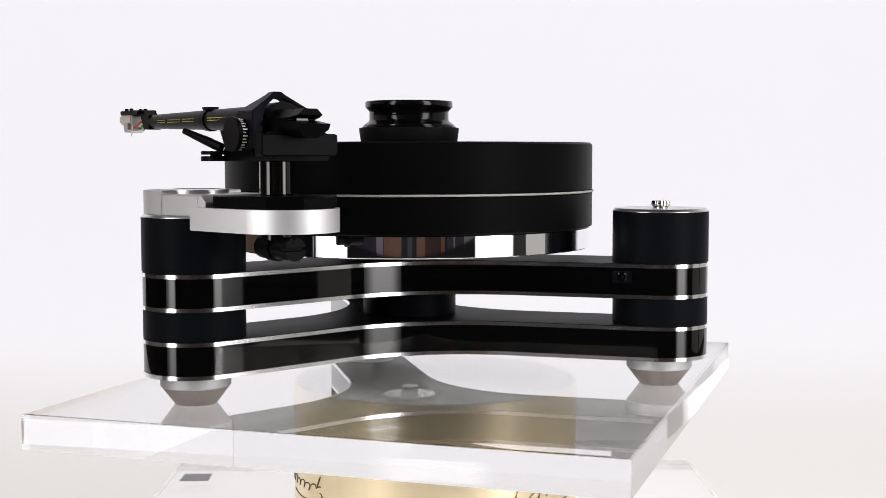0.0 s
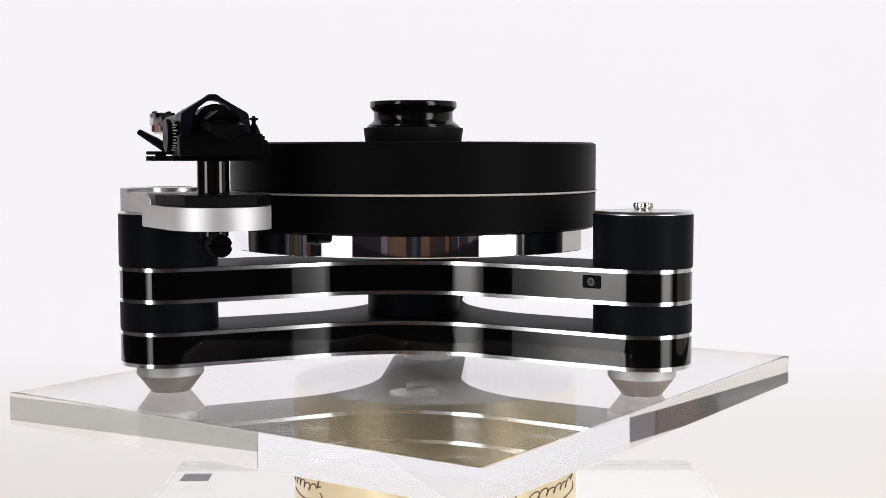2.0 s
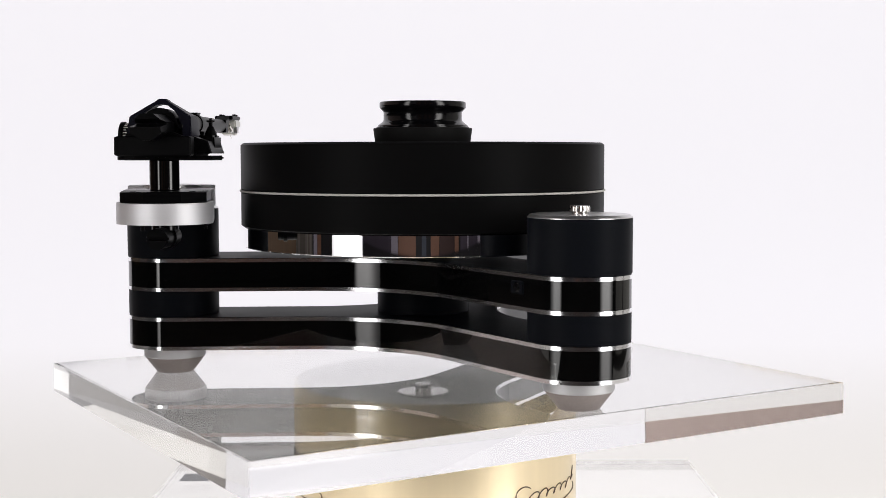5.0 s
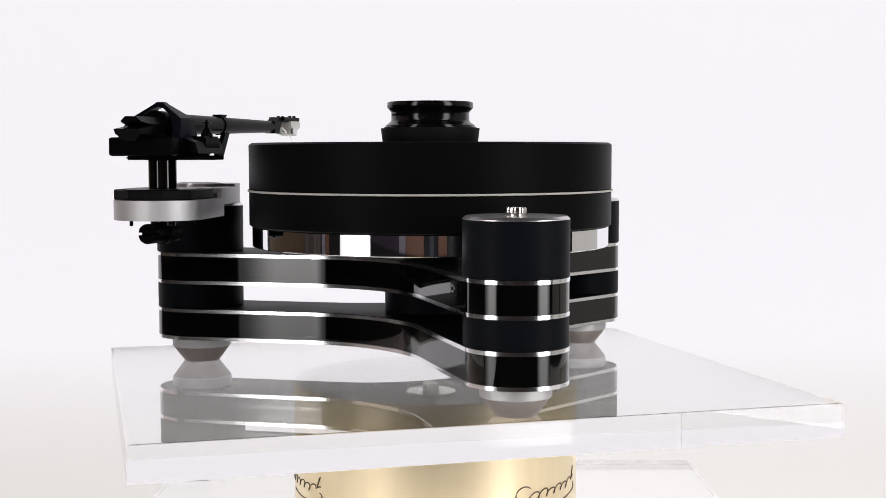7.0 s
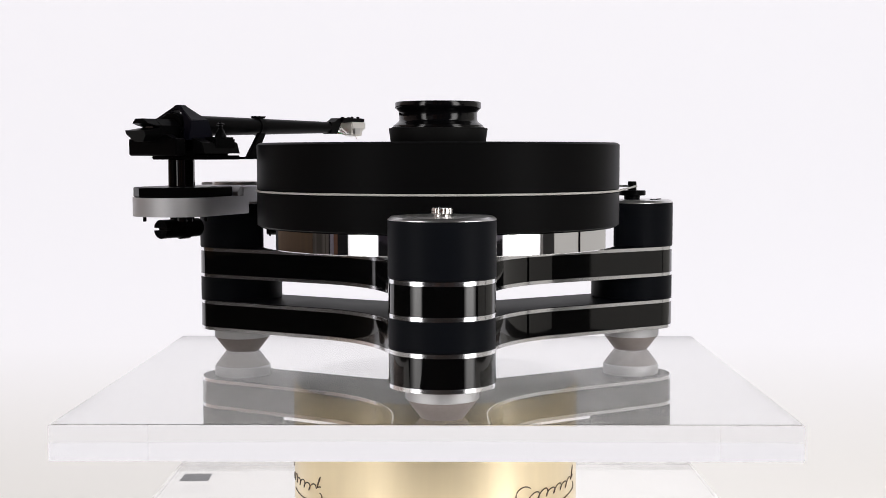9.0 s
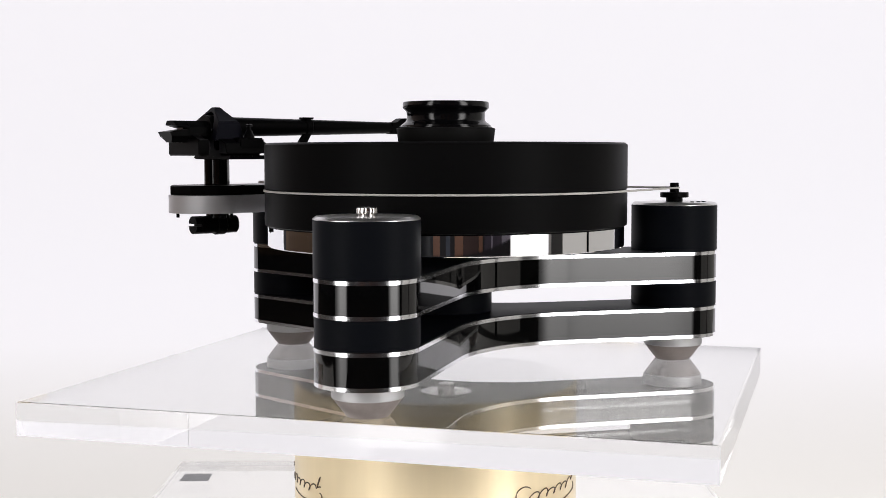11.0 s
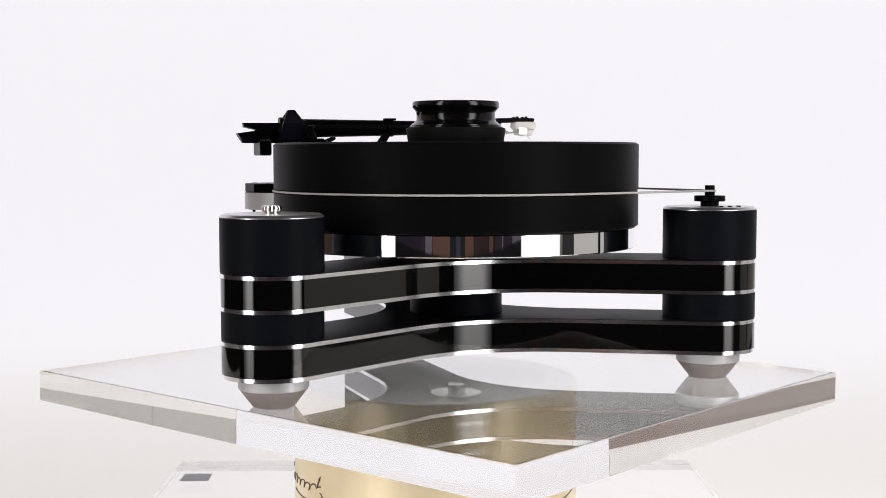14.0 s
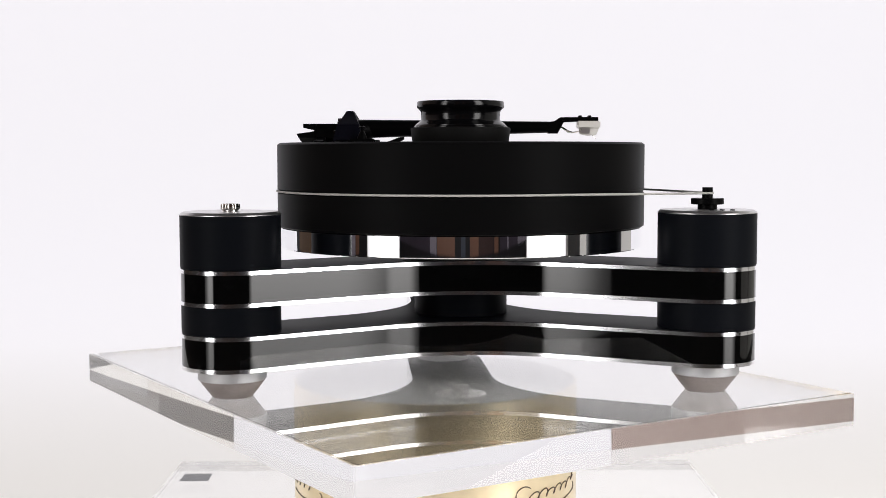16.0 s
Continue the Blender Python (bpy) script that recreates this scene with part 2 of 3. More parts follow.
# ---- the studio ----
def studio():
    bm = bmesh.new()
    line = [(-0.50, -0.1545), (0.8, -0.1545), (1.2, -0.1545)]
    line += [(1.2 + 0.9 * math.sin(radians(a)), 0.7455 - 0.9 * math.cos(radians(a))) for a in range(5, 91, 5)]
    line += [(2.1, 2.4)]
    thick = 0.01
    rows = []
    for y, z in line:
        half = 1.25 + 1.14 * min(1.0, max(0.0, (y - 0.8) / 0.6))
        rows.append([bm.verts.new((x, y, z)) for x in (-half, half)])
    for lo, hi in zip(rows, rows[1:]):
        bm.faces.new((lo[0], lo[1], hi[1], hi[0]))
    under = [[bm.verts.new((v.co.x, v.co.y + (thick if v.co.y > 1.9 else 0), v.co.z - thick)) for v in row] for row in rows]
    for lo, hi in zip(under, under[1:]):
        bm.faces.new((lo[0], hi[0], hi[1], lo[1]))
    sweep = part("backdrop", bm, SWEEP_GLOW)
    tagged(sweep, "seamless white studio sweep under and behind, its light painted in", "backdrop", kind="structure")
    # unseen side panels whose painted glow stands in for lit white surroundings
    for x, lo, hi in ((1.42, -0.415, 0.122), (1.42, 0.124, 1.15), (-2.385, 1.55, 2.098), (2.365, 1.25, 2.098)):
        side = part("backdrop_side", box(x, x + 0.01, lo, hi, -0.1545, 1.9, edge=0), SIDE if abs(x) < 2 else SWEEP_GLOW)
        tagged(side, "unseen white side panel of the sweep, its light painted in", "backdrop", kind="structure")
    # unseen dark strip, added so the chrome mirrors a gap between the side panels
    post = part("added_gap_strip", box(1.395, 1.416, 0.099, 0.149, -0.1545, 0.13, edge=0.003), SATIN_BLACK)
    tagged(post, "unseen dark strip added to mirror as a gap between the side panels", "post", kind="structure")
    x0, x1, y0, y1, z0, z1 = -2.4, 2.4, -2.6, 2.5, -0.165, 2.6
    t = 0.1
    for name, b, mat in (
        ("wall_south", (x0, x1, y0 - t, y0, z0, z1), DARK),
        ("wall_north", (x0, x1, y1, y1 + t, z0, z1), DARK),
        ("wall_west", (x0 - t, x0, y0 - t, y1 + t, z0, z1), DARK),
        ("wall_east", (x1, x1 + t, y0 - t, y1 + t, z0, z1), WALL_GREY),
        ("floor", (x0 - t, x1 + t, y0 - t, y1 + t, z0 - t, z0), FLOOR_WOOD),
        ("ceiling", (x0 - t, x1 + t, y0 - t, y1 + t, z1, z1 + t), DARK),
    ):
        ob = part(name, box(*b, edge=0), mat)
        tagged(ob, "plain painted studio " + name.split("_")[0], name.split("_")[0], kind="structure")
        # guessed cloths, doors and strips over bare dark wall; pale fill panels added
        foot, top = -0.085, z1 - 0.1
        strips = []
        if name == "wall_south":
            strips = [(-2.30, -0.87, foot, 0.30, PLUM_CLOTH), (-2.36, -0.87, 0.31, top, PALE_FILL), (-0.87, -0.68, foot, top, LILAC_PAINT), (-0.66, -0.18, foot, top, OAK_BROWN), (-0.02, 0.10, foot, top, SLATE),
                      (0.22, 0.45, foot, top, OAK_BROWN), (0.46, 0.88, foot, top, MAROON), (0.90, 1.02, foot, top, OAK_BROWN), (1.08, 1.31, foot, top, PLUM_CLOTH), (1.31, 1.35, foot, top, LILAC_PAINT),
                      (1.35, 1.68, foot, top, PLUM_CLOTH), (1.70, 2.12, foot, top, LILAC_PAINT)]
        if name == "wall_east":
            strips = [(-2.50, -1.05, foot, 0.20, PALE_FILL), (-2.50, 1.20, 0.21, top, PALE_FILL)]
        if name == "wall_west":
            strips = [(-0.29, 1.33, foot, 0.20, TAN_WOOD), (-0.86, -0.30, foot, 0.20, TAUPE), (-0.90, 1.54, 0.21, top, BUFF_FILL), (-1.03, -0.91, foot, top, LILAC_PAINT), (-1.17, -1.04, foot, top, OAK_BROWN)]
        for lo, hi, low, head, tone in strips:
            if name == "wall_south":
                panel = box(lo, hi, y0, y0 + 0.02, low, head, edge=0.002)
            else:
                panel = box(x0, x0 + 0.02, lo, hi, low, head, edge=0.002) if name == "wall_west" else box(x1 - 0.02, x1, lo, hi, low, head, edge=0.002)
            part("wall_panel", panel, tone, ob)


studio()

# ---- the stand ----
PLATE_X, PLATE_Y, PLATE_T = 0.2608, 0.2206, 0.0254


def clear_plate(name, label, m):
    bm = box(-PLATE_X, PLATE_X, -PLATE_Y, PLATE_Y, -PLATE_T, 0, edge=0.0004)
    ob = part(name, bm, CLEAR, smooth=20)
    ob.matrix_basis = m
    ob.visible_shadow = False
    return tagged(ob, label, "acrylic plate", "clear plates of the stand")


SPIN_OFF = pose(-0.0029, 0.0032, 0, 0, 0, -1.0)
STAND_TOP = -0.0258
base_plate = clear_plate("base_plate", "thick clear acrylic base plate lying on the white sweep", pose(0, 0, -0.1289))
turning_plate = clear_plate("turning_plate", "thick clear acrylic plate turning on a gold drum", SPIN_OFF)

# unseen clear sheet added to strengthen reflections and dim what shows through
cover = part("added_gloss_sheet", box(-PLATE_X + 0.002, PLATE_X - 0.002, -PLATE_Y + 0.002, PLATE_Y - 0.002, 0.0001, 0.0004, 0), FILM, turning_plate, "thin clear sheet added over the plate for stronger reflections")
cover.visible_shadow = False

pad = part("grey_patch", box(-0.2520, -0.2240, 0.160, 0.190, -0.15445, -0.15430, 0), material("flat_grey", (0.30, 0.30, 0.32), 0.9, grain=0.3))
tagged(pad, "small flat grey patch under the clear base plate", "pad")


def drum():
    """The gold-wrapped drum between the two plates."""
    r, z0, z1 = 0.1200, -0.1288, STAND_TOP
    body = part("display_drum", lathe([(r - 0.0008, z0), (r, z0 + 0.0008), (r, z1 - 0.0008), (r - 0.0008, z1 - 0.0002)], 160), GOLD)
    tagged(body, "brushed gold drum with dark script emblems, carrying the clear plate", "display stand")
    part("lid", disc(r - 0.002, z1 - 0.0004, z1 + 0.0002, 0.0001, 128), CAP_WHITE, body, "white top board")

    def emblem(angle, size, tilt):
        # a looping pen stroke over a curled underline, wrapped round the drum
        pts = [(-0.37 - 0.10 * math.cos(k), 0.03 + 0.10 * math.sin(k)) for k in np.linspace(-2.3, 2.4, 26)][::-1]
        for i in range(170):
            u = i / 169
            k = u * 2 * math.pi * 6.5
            tall = (0.040, 0.052, 0.030, 0.046, 0.034, 0.050, 0.038)[int(u * 6.5)]
            y = -tall * math.cos(k) + 0.20 * max(0.0, 1 - abs(u - 0.93) / 0.045)
            pts.append((-0.30 + 0.78 * u - 0.030 * math.sin(k) + 0.5 * y, y))
        under = [(0.48 + 0.035 * math.sin(k), -0.085 + 0.045 * math.cos(k)) for k in np.linspace(0, 3.0, 9)]
        under += [(0.46 - 0.62 * u, -0.135 - 0.035 * math.sin(u * 3.1)) for u in np.linspace(0.04, 1, 18)]
        strands = []
        for stroke in (pts, under):
            way = []
            for x, y in stroke:
                a = angle + (x * math.cos(tilt) - y * math.sin(tilt)) * size / r
                z = -0.0825 + (0.8 * y * math.cos(tilt) + x * math.sin(tilt)) * size
                way.append((r * math.sin(a), -r * math.cos(a), z))
            strands.append(wire(way, 0.00055, 5))
        part("emblem", merged(*strands), INK, body, "dark flowing script emblem")

    for angle in (-70, 50.6, 172):
        emblem(radians(angle), 0.085, 0.02)


drum()

# ---- the turntable ----
PX, PY = 0.0028, 0.0241
POD_R, POD_FROM = 0.0383, 0.2136
POD_ANGLES = {"tonearm": 150.6, "front": -89.4, "motor": 30.6}
BETA = 30.0
turntable = new("turntable")
tagged(turntable, "black and silver belt-drive turntable with three pods and a tonearm", "turntable")


def pod_at(key):
    a = radians(POD_ANGLES[key])
    return PX + POD_FROM * math.cos(a), PY + POD_FROM * math.sin(a)


def chassis_outline(shrink=0.0):
    """Three rounded arms joined by hollow sides, about the platter's centre."""
    r = POD_R - shrink
    hollow = 0.133 + shrink
    b = radians(BETA)
    c = POD_FROM * math.cos(radians(60) + b) + r
    far = (c + hollow) / math.cos(b)
    pts = []
    for a in (-89.4, 30.6, 150.6):
        pts += ring_arc(POD_FROM * math.cos(radians(a)), POD_FROM * math.sin(radians(a)), r, a - 60 - BETA, a + 60 + BETA, 36)
        m = a + 60
        pts += ring_arc(far * math.cos(radians(m)), far * math.sin(radians(m)), hollow, m + 180 + BETA, m + 180 - BETA, 24)
    return pts


def chassis(name, z0):
    """One black slab between two aluminium sheets."""
    slab = part(name, prism(chassis_outline(0.0004), z0 + 0.003, z0 + 0.0242, 0.0002), GLOSS_BLACK, turntable, "gloss black acrylic chassis slab", (PX, PY, 0))
    for lo in (z0, z0 + 0.0242):
        part("aluminium_sheet", prism(chassis_outline(), lo, lo + 0.003, 0.0003), ALU_EDGE, slab, "thin aluminium sheet with polished edge")
        part("black_facing", prism(chassis_outline(0.0012), lo + (0.0030 if lo > z0 else -0.0002), lo + (0.0033 if lo > z0 else 0.0), 0), MATTE_BLACK, slab, "matt black facing of the sheet")
    return slab


lower = chassis("lower_chassis", 0.0234)
upper = chassis("upper_chassis", 0.0726)

# small socket set in the upper slab, beside the front pod
fx, fy = PX + POD_FROM * math.cos(radians(-89.4)), PY + POD_FROM * math.sin(radians(-89.4))
SOCKET = Matrix.Translation((fx, fy, 0)) @ Matrix.Rotation(radians(180.6), 4, "Z") @ Matrix.Translation((POD_R - 0.0004, -0.0245, 0))
socket = part("socket", box(-0.002, 0.0008, -0.0078, 0.0078, 0.0845, 0.0945, 0.0006, SOCKET), MATTE_BLACK, upper, "small black socket", (-PX, -PY, 0))
part("socket_ring", merged(rod(SOCKET @ Vector((0.0006, 0, 0.0897)), SOCKET @ Vector((0.0018, 0, 0.0897)), 0.0040, 0.0034, n=24), rod(SOCKET @ Vector((0.0016, 0, 0.0897)), SOCKET @ Vector((0.0030, 0, 0.0897)), 0.0014, 0.0010, n=16)), CLAMP_BLACK, socket, "glossy round contact")


def feet():
    for key in POD_ANGLES:
        x, y = pod_at(key)
        foot = part("foot", lathe([(0.0255, 0.0139), (0.0262, 0.0145), (0.0262, 0.0229), (0.0257, 0.0233)], 72), FOOT_SATIN, turntable, "satin aluminium foot", (x, y, 0))
        part("tip", lathe([(0.0152, 0.0005), (0.0160, 0.0012), (0.0252, 0.0134), (0.0252, 0.0139)], 72), FOOT_GREY, foot, "warm grey tapered tip")


def pods():
    for key in POD_ANGLES:
        x, y = pod_at(key)
        part("spacer", disc(POD_R - 0.0004, 0.0511, 0.0725), MATTE_BLACK, turntable, "matt black spacer drum", (x, y, 0))
        pod = part("pod", disc(POD_R, 0.1003, 0.1404), MATTE_BLACK, turntable, "matt black anodised pod", (x, y, 0))
        part("cap", lathe([(POD_R, 0.1404), (POD_R, 0.1409), (POD_R - 0.0022, 0.1428), (0.0005, 0.1429)], 96), ALU_DULL, pod, "aluminium cap with bevelled rim")
        if key == "front":
            nut = lathe([(0.0060, 0.1428), (0.0060, 0.1438), (0.0070, 0.1442), (0.0075, 0.1450), (0.0075, 0.1476), (0.0070, 0.1486), (0.0058, 0.1490), (0.0030, 0.1490), (0.0026, 0.1484)], 90)
            for v in nut.verts:
                flute = max(0.0, math.cos(9 * math.atan2(v.co.y, v.co.x))) ** 6
                if v.co.z > 0.1440 and math.hypot(v.co.x, v.co.y) > 0.005:
                    v.co.x, v.co.y = v.co.x * (1 - 0.07 * flute), v.co.y * (1 - 0.07 * flute)
            part("thumb_nut", nut, STEEL, pod, "fluted polished steel nut")
        if key == "motor":
            part("pulley", merged(disc(0.0128, 0.1468, 0.1515, 0.0005, 48), disc(0.0075, 0.1428, 0.1470, 0.0003, 32),
                                  lathe([(0.0042, 0.1515), (0.0042, 0.1542), (0.0034, 0.1549), (0.0034, 0.1561), (0.0042, 0.1568), (0.0040, 0.1600)], 32)), SATIN_BLACK, pod, "black belt pulley")
            for i, (u, w) in enumerate(((0.017, -0.012), (0.022, -0.006), (0.026, 0.001))):
                part("screw", disc(0.0019, 0.1428, 0.1437, 0.0003, 16, Matrix.Translation((u, w, 0))), SATIN_BLACK, pod, "small black screw")
    part("centre_spacer", disc(0.0395, 0.0511, 0.0725), MATTE_BLACK, turntable, "matt black centre spacer", (PX, PY, 0))


def platter():
    shaft = part("bearing_shaft", disc(0.024, 0.1000, 0.1085), SATIN_BLACK, turntable, "black bearing housing", (PX, PY, 0))
    part("bearing_flange", merged(disc(0.022, 0.0204, 0.0231), disc(0.0072, 0.0136, 0.0206)), DARK_STEEL, shaft, "steel flange and nut under the chassis")
    part("sub_platter", disc(0.1527, 0.1086, 0.1256, 0.0006, 192), CHROME, turntable, "mirror chrome sub-platter", (PX, PY, 0))
    r = 0.155
    part("platter", lathe([(r - 0.0012, 0.1260), (r, 0.1268), (r, 0.1538), (r - 0.0008, 0.1546), (r - 0.0008, 0.1564), (r, 0.1572), (r, 0.1938), (r - 0.0022, 0.1955), (0.001, 0.1955)], 256), PLATTER_BLACK, turntable, "thick matt black platter", (PX, PY, 0))
    # the belt hugs the platter and runs to the pulley
    mx, my = pod_at("motor")
    mx, my = mx - PX, my - PY
    far, ang = math.hypot(mx, my), math.degrees(math.atan2(my, mx))
    rb, rs = r + 0.0004, 0.0042
    half = math.degrees(math.acos((rb - rs) / far))
    pts = ring_arc(0, 0, rb, ang + half, ang + 360 - half, 180) + ring_arc(mx, my, rs, ang - half, ang + half, 14)
    part("drive_belt", wire([(x, y, 0.1555) for x, y in pts], 0.0009, 8, True), BELT_WHITE, turntable, "thin greyish white rubber drive belt", (PX, PY, 0))


def armboard():
    """Stepped aluminium board from the pod's cap out to the tonearm."""
    bx, by, ex, ey = -0.1836, 0.1287, -0.2258, 0.0342
    length = math.hypot(ex - bx, ey - by)
    m = Matrix.Translation((bx, by, 0)) @ Matrix.Rotation(math.atan2(ey - by, ex - bx), 4, "Z")
    rb, re = 0.0361, 0.0368
    high = [(0.011, rb), *ring_arc(0, 0, rb, 90, 270, 40), (0.011, -rb)]
    mid = [(0.0095, -rb), (0.052, -rb), (0.052, rb), (0.0095, rb)]
    back = merged(prism(high, 0.1430, 0.1600, 0.0006), prism(mid, 0.1430, 0.1576, 0.0006))
    low = [(0.043, -rb), *ring_arc(length, 0, re, -90, 90, 40), (0.043, rb)]
    front = prism(low, 0.1330, 0.1492, 0.0006)
    # sloping shoulder where the board steps down
    wedge = slab_xz([(0.0515, 0.1492), (0.0515, 0.1574), (0.0545, 0.1574), (0.0600, 0.1530), (0.0600, 0.1492)], -rb + 0.0004, rb - 0.0004, 0.0003)
    whole = merged(back, front, wedge)
    whole.transform(m)
    board = part("armboard", whole, ALU_SATIN, turntable, "satin silver stepped armboard")
    part("bush", lathe([(0.024, 0.1574), (0.024, 0.1606), (0.021, 0.1608), (0.0205, 0.1603), (0.009, 0.1603)], 64, m @ Matrix.Translation((0.004, 0, 0))), ALU_DULL, board, "turned round bush")
    hexa = [(0.061, -0.029), (0.067, -0.0345), (0.120, -0.0325), (0.137, -0.014), (0.137, 0.014), (0.120, 0.0325), (0.067, 0.0345), (0.061, 0.029)]
    collar = part("mount_collar", prism(hexa, 0.1494, 0.1580, 0.0008, m), SATIN_BLACK, board, "black faceted tonearm collar")
    for u, w in ((0.125, -0.022), (0.125, 0.022), (0.09, 0.0305)):
        part("screw", disc(0.0025, 0.1576, 0.1583, 0.0002, 16, m @ Matrix.Translation((u, w, 0))), SATIN_BLACK, collar)
    for u, w in ((0.128, -0.015), (0.104, 0.031)):
        part("pin", disc(0.0015, 0.1285, 0.1331, 0.0003, 16, m @ Matrix.Translation((u, w, 0))), SATIN_BLACK, board, "small black pin")


ARM = Matrix.Translation((-0.2223, 0.0432, 0)) @ Matrix.Rotation(radians(54.5), 4, "Z")


def tonearm():
    """Local x runs from the pivot to the head, y to the arm's own left."""
    post = part("arm_post", disc(0.0116, 0.1581, 0.1815, 0.0004, 48, ARM), GLOSS_BLACK, turntable, "glossy black tonearm post")
    part("lower_stub", disc(0.0105, 0.1270, 0.1330, 0.0004, 48, ARM), CLAMP_BLACK, post)
    upper_half = [(0.0082 * math.cos(a), 0.1215 + max(0.0011, 0.0082 * math.sin(a))) for a in np.linspace(0.134, math.pi - 0.134, 18)]
    lower_half = [(y, 0.2430 - z) for y, z in upper_half][::-1]
    knob = merged(rod((-0.0200, 0, 0.1215), (0.0185, 0, 0.1215), 0.0082, n=40), slab_yz(upper_half, -0.0255, -0.0200, 0.0003), slab_yz(lower_half, -0.0255, -0.0200, 0.0003), rod((-0.0030, 0, 0.1215), (0.0060, 0, 0.1215), 0.0095, n=40))
    knob.transform(ARM)
    part("clamp_knob", knob, SATIN_BLACK, post, "black slotted clamp knob")
    base = part("arm_base", merged(box(-0.008, 0.034, -0.0395, 0.030, 0.1815, 0.1852, 0.0012, ARM), box(-0.012, 0.030, -0.029, 0.026, 0.1852, 0.1900, 0.0010, ARM), slab_yz([(-0.0405, 0.1868), (-0.026, 0.1868), (-0.026, 0.2000), (-0.0375, 0.1960)], -0.012, 0.032, 0.0008, ARM), box(0.002, 0.028, -0.0390, -0.025, 0.1895, 0.2010, 0.0015, ARM)), SATIN_BLACK, turntable, "black tonearm base plate")
    rear = merged(slab_yz([(-0.0275, 0.1848), (0.0275, 0.1848), (0.0295, 0.1860), (0.0295, 0.1990), (0.0270, 0.2000), (-0.0270, 0.2000), (-0.0295, 0.1990), (-0.0295, 0.1860)], -0.0338, -0.0228, 0.0010, ARM),
                  slab_yz([(-0.0240, 0.1995), (0.0240, 0.1995), (0.0150, 0.2030), (-0.0150, 0.2030)], -0.0320, -0.0235, 0.0005, ARM))
    part("rear_block", rear, SATIN_BLACK, base, "black rear block hung across the arm")
    part("cue_platform", merged(disc(0.0105, 0.1815, 0.1850, 0.0005, 32, ARM @ pose(0.024, 0.0335, 0)), disc(0.0105, 0.1860, 0.1885, 0.0005, 32, ARM @ pose(0.024, 0.0335, 0)), disc(0.004, 0.1850, 0.1860, 0.0001, 24, ARM @ pose(0.024, 0.0335, 0))), SATIN_BLACK, base, "stacked black cueing discs")
    cue = merged(lathe([(0.0045, 0.190), (0.0045, 0.1985), (0.0052, 0.2000), (0.0048, 0.2025), (0.0026, 0.2075), (0.0016, 0.2085), (0.0016, 0.2110), (0.0034, 0.2116), (0.0034, 0.2128), (0.0012, 0.2134), (0.0012, 0.2144)], 24))
    cue.transform(ARM @ pose(0.015, -0.0335, 0))
    part("bias_pillar", cue, SATIN_BLACK, base, "turned black bias pillar")
    lever = merged(rod((0.024, 0.0290, 0.1905), (0.0365, 0.0365, 0.1965), 0.0034, 0.0032, 16), rod((0.0360, 0.0362, 0.1962), (0.050, 0.0450, 0.2028), 0.0031, 0.0022, 16))
    lever.transform(ARM)
    part("cue_lever", lever, SATIN_BLACK, base, "slanted black cue lever")
    lift = merged(box(0.030, 0.084, -0.012, -0.004, 0.1815, 0.1838, 0.0006, ARM), slab_xz([(0.072, 0.1825), (0.084, 0.1825), (0.097, 0.2055), (0.089, 0.2055)], -0.011, -0.0065, 0.0004, ARM))
    part("arm_rest", lift, SATIN_BLACK, base, "black arm rest bracket")
    # moving arm
    tube = part("arm_tube", rod((0.004, 0, 0.2112), (0.205, 0, 0.2126), 0.0094, 0.0055, 40), SATIN_BLACK, turntable, "tapered black tonearm tube")
    tube.data.transform(ARM)
    part("tube_collar", merged(slab_yz([(-0.0035, 0.2195), (0.0035, 0.2195), (0.0045, 0.2215), (-0.0045, 0.2215)], 0.092, 0.104, 0.0004, ARM), *[lathe([(0.0074, -0.004), (0.0086, -0.003), (0.0086, 0.003), (0.0074, 0.004)], 32, ARM @ Matrix.Translation((0.098, 0, 0.2119)) @ Matrix.Rotation(radians(90), 4, "Y"))]), SATIN_BLACK, tube, "black clip collar")
    for x0, x1 in ((0.112, 0.132), (0.136, 0.160), (0.165, 0.180), (0.05, 0.088)):
        for dz in (-0.0006, 0.0012):
            r = 0.0094 - 0.0039 * (x0 + x1) / 2 / 0.205
            part("printed_line", rod((x0, r - 0.00005, 0.2118 + dz), (x1, r - 0.0004, 0.2118 + dz), 0.00028, n=6), YELLOW, tube, "thin yellow line").data.transform(ARM)
    head = merged(slab_xz([(0.197, 0.2062), (0.207, 0.2062), (0.2125, 0.2180), (0.2470, 0.2185), (0.2470, 0.2225), (0.2090, 0.2222), (0.2040, 0.2180), (0.197, 0.2180)], -0.0055, 0.0055, 0.0006),
                  box(0.212, 0.2468, -0.0085, 0.0085, 0.2186, 0.2223, 0.0006))
    head.transform(ARM)
    shell = part("headshell", head, SATIN_BLACK, tube, "black stepped headshell")
    for x in (0.229, 0.2385):
        for y in (-0.0062, 0.0062):
            part("head_screw", disc(0.0016, 0.2222, 0.2240, 0.0003, 16, ARM @ pose(x, y, 0)), SATIN_BLACK, tube)
    cart = merged(box(0.2260, 0.2490, -0.0085, 0.0085, 0.2110, 0.2186, 0.0012), slab_xz([(0.228, 0.2110), (0.229, 0.2055), (0.236, 0.2040), (0.245, 0.2045), (0.2475, 0.2110)], -0.006, 0.006, 0.0006))
    cart.transform(ARM)
    part("cartridge", cart, CART_WHITE, tube, "milky white phono cartridge")
    part("cartridge_plate", box(0.2300, 0.2385, -0.0092, 0.0092, 0.2060, 0.2125, 0.0005, ARM), ALU_DULL, tube, "bright cartridge side plate")
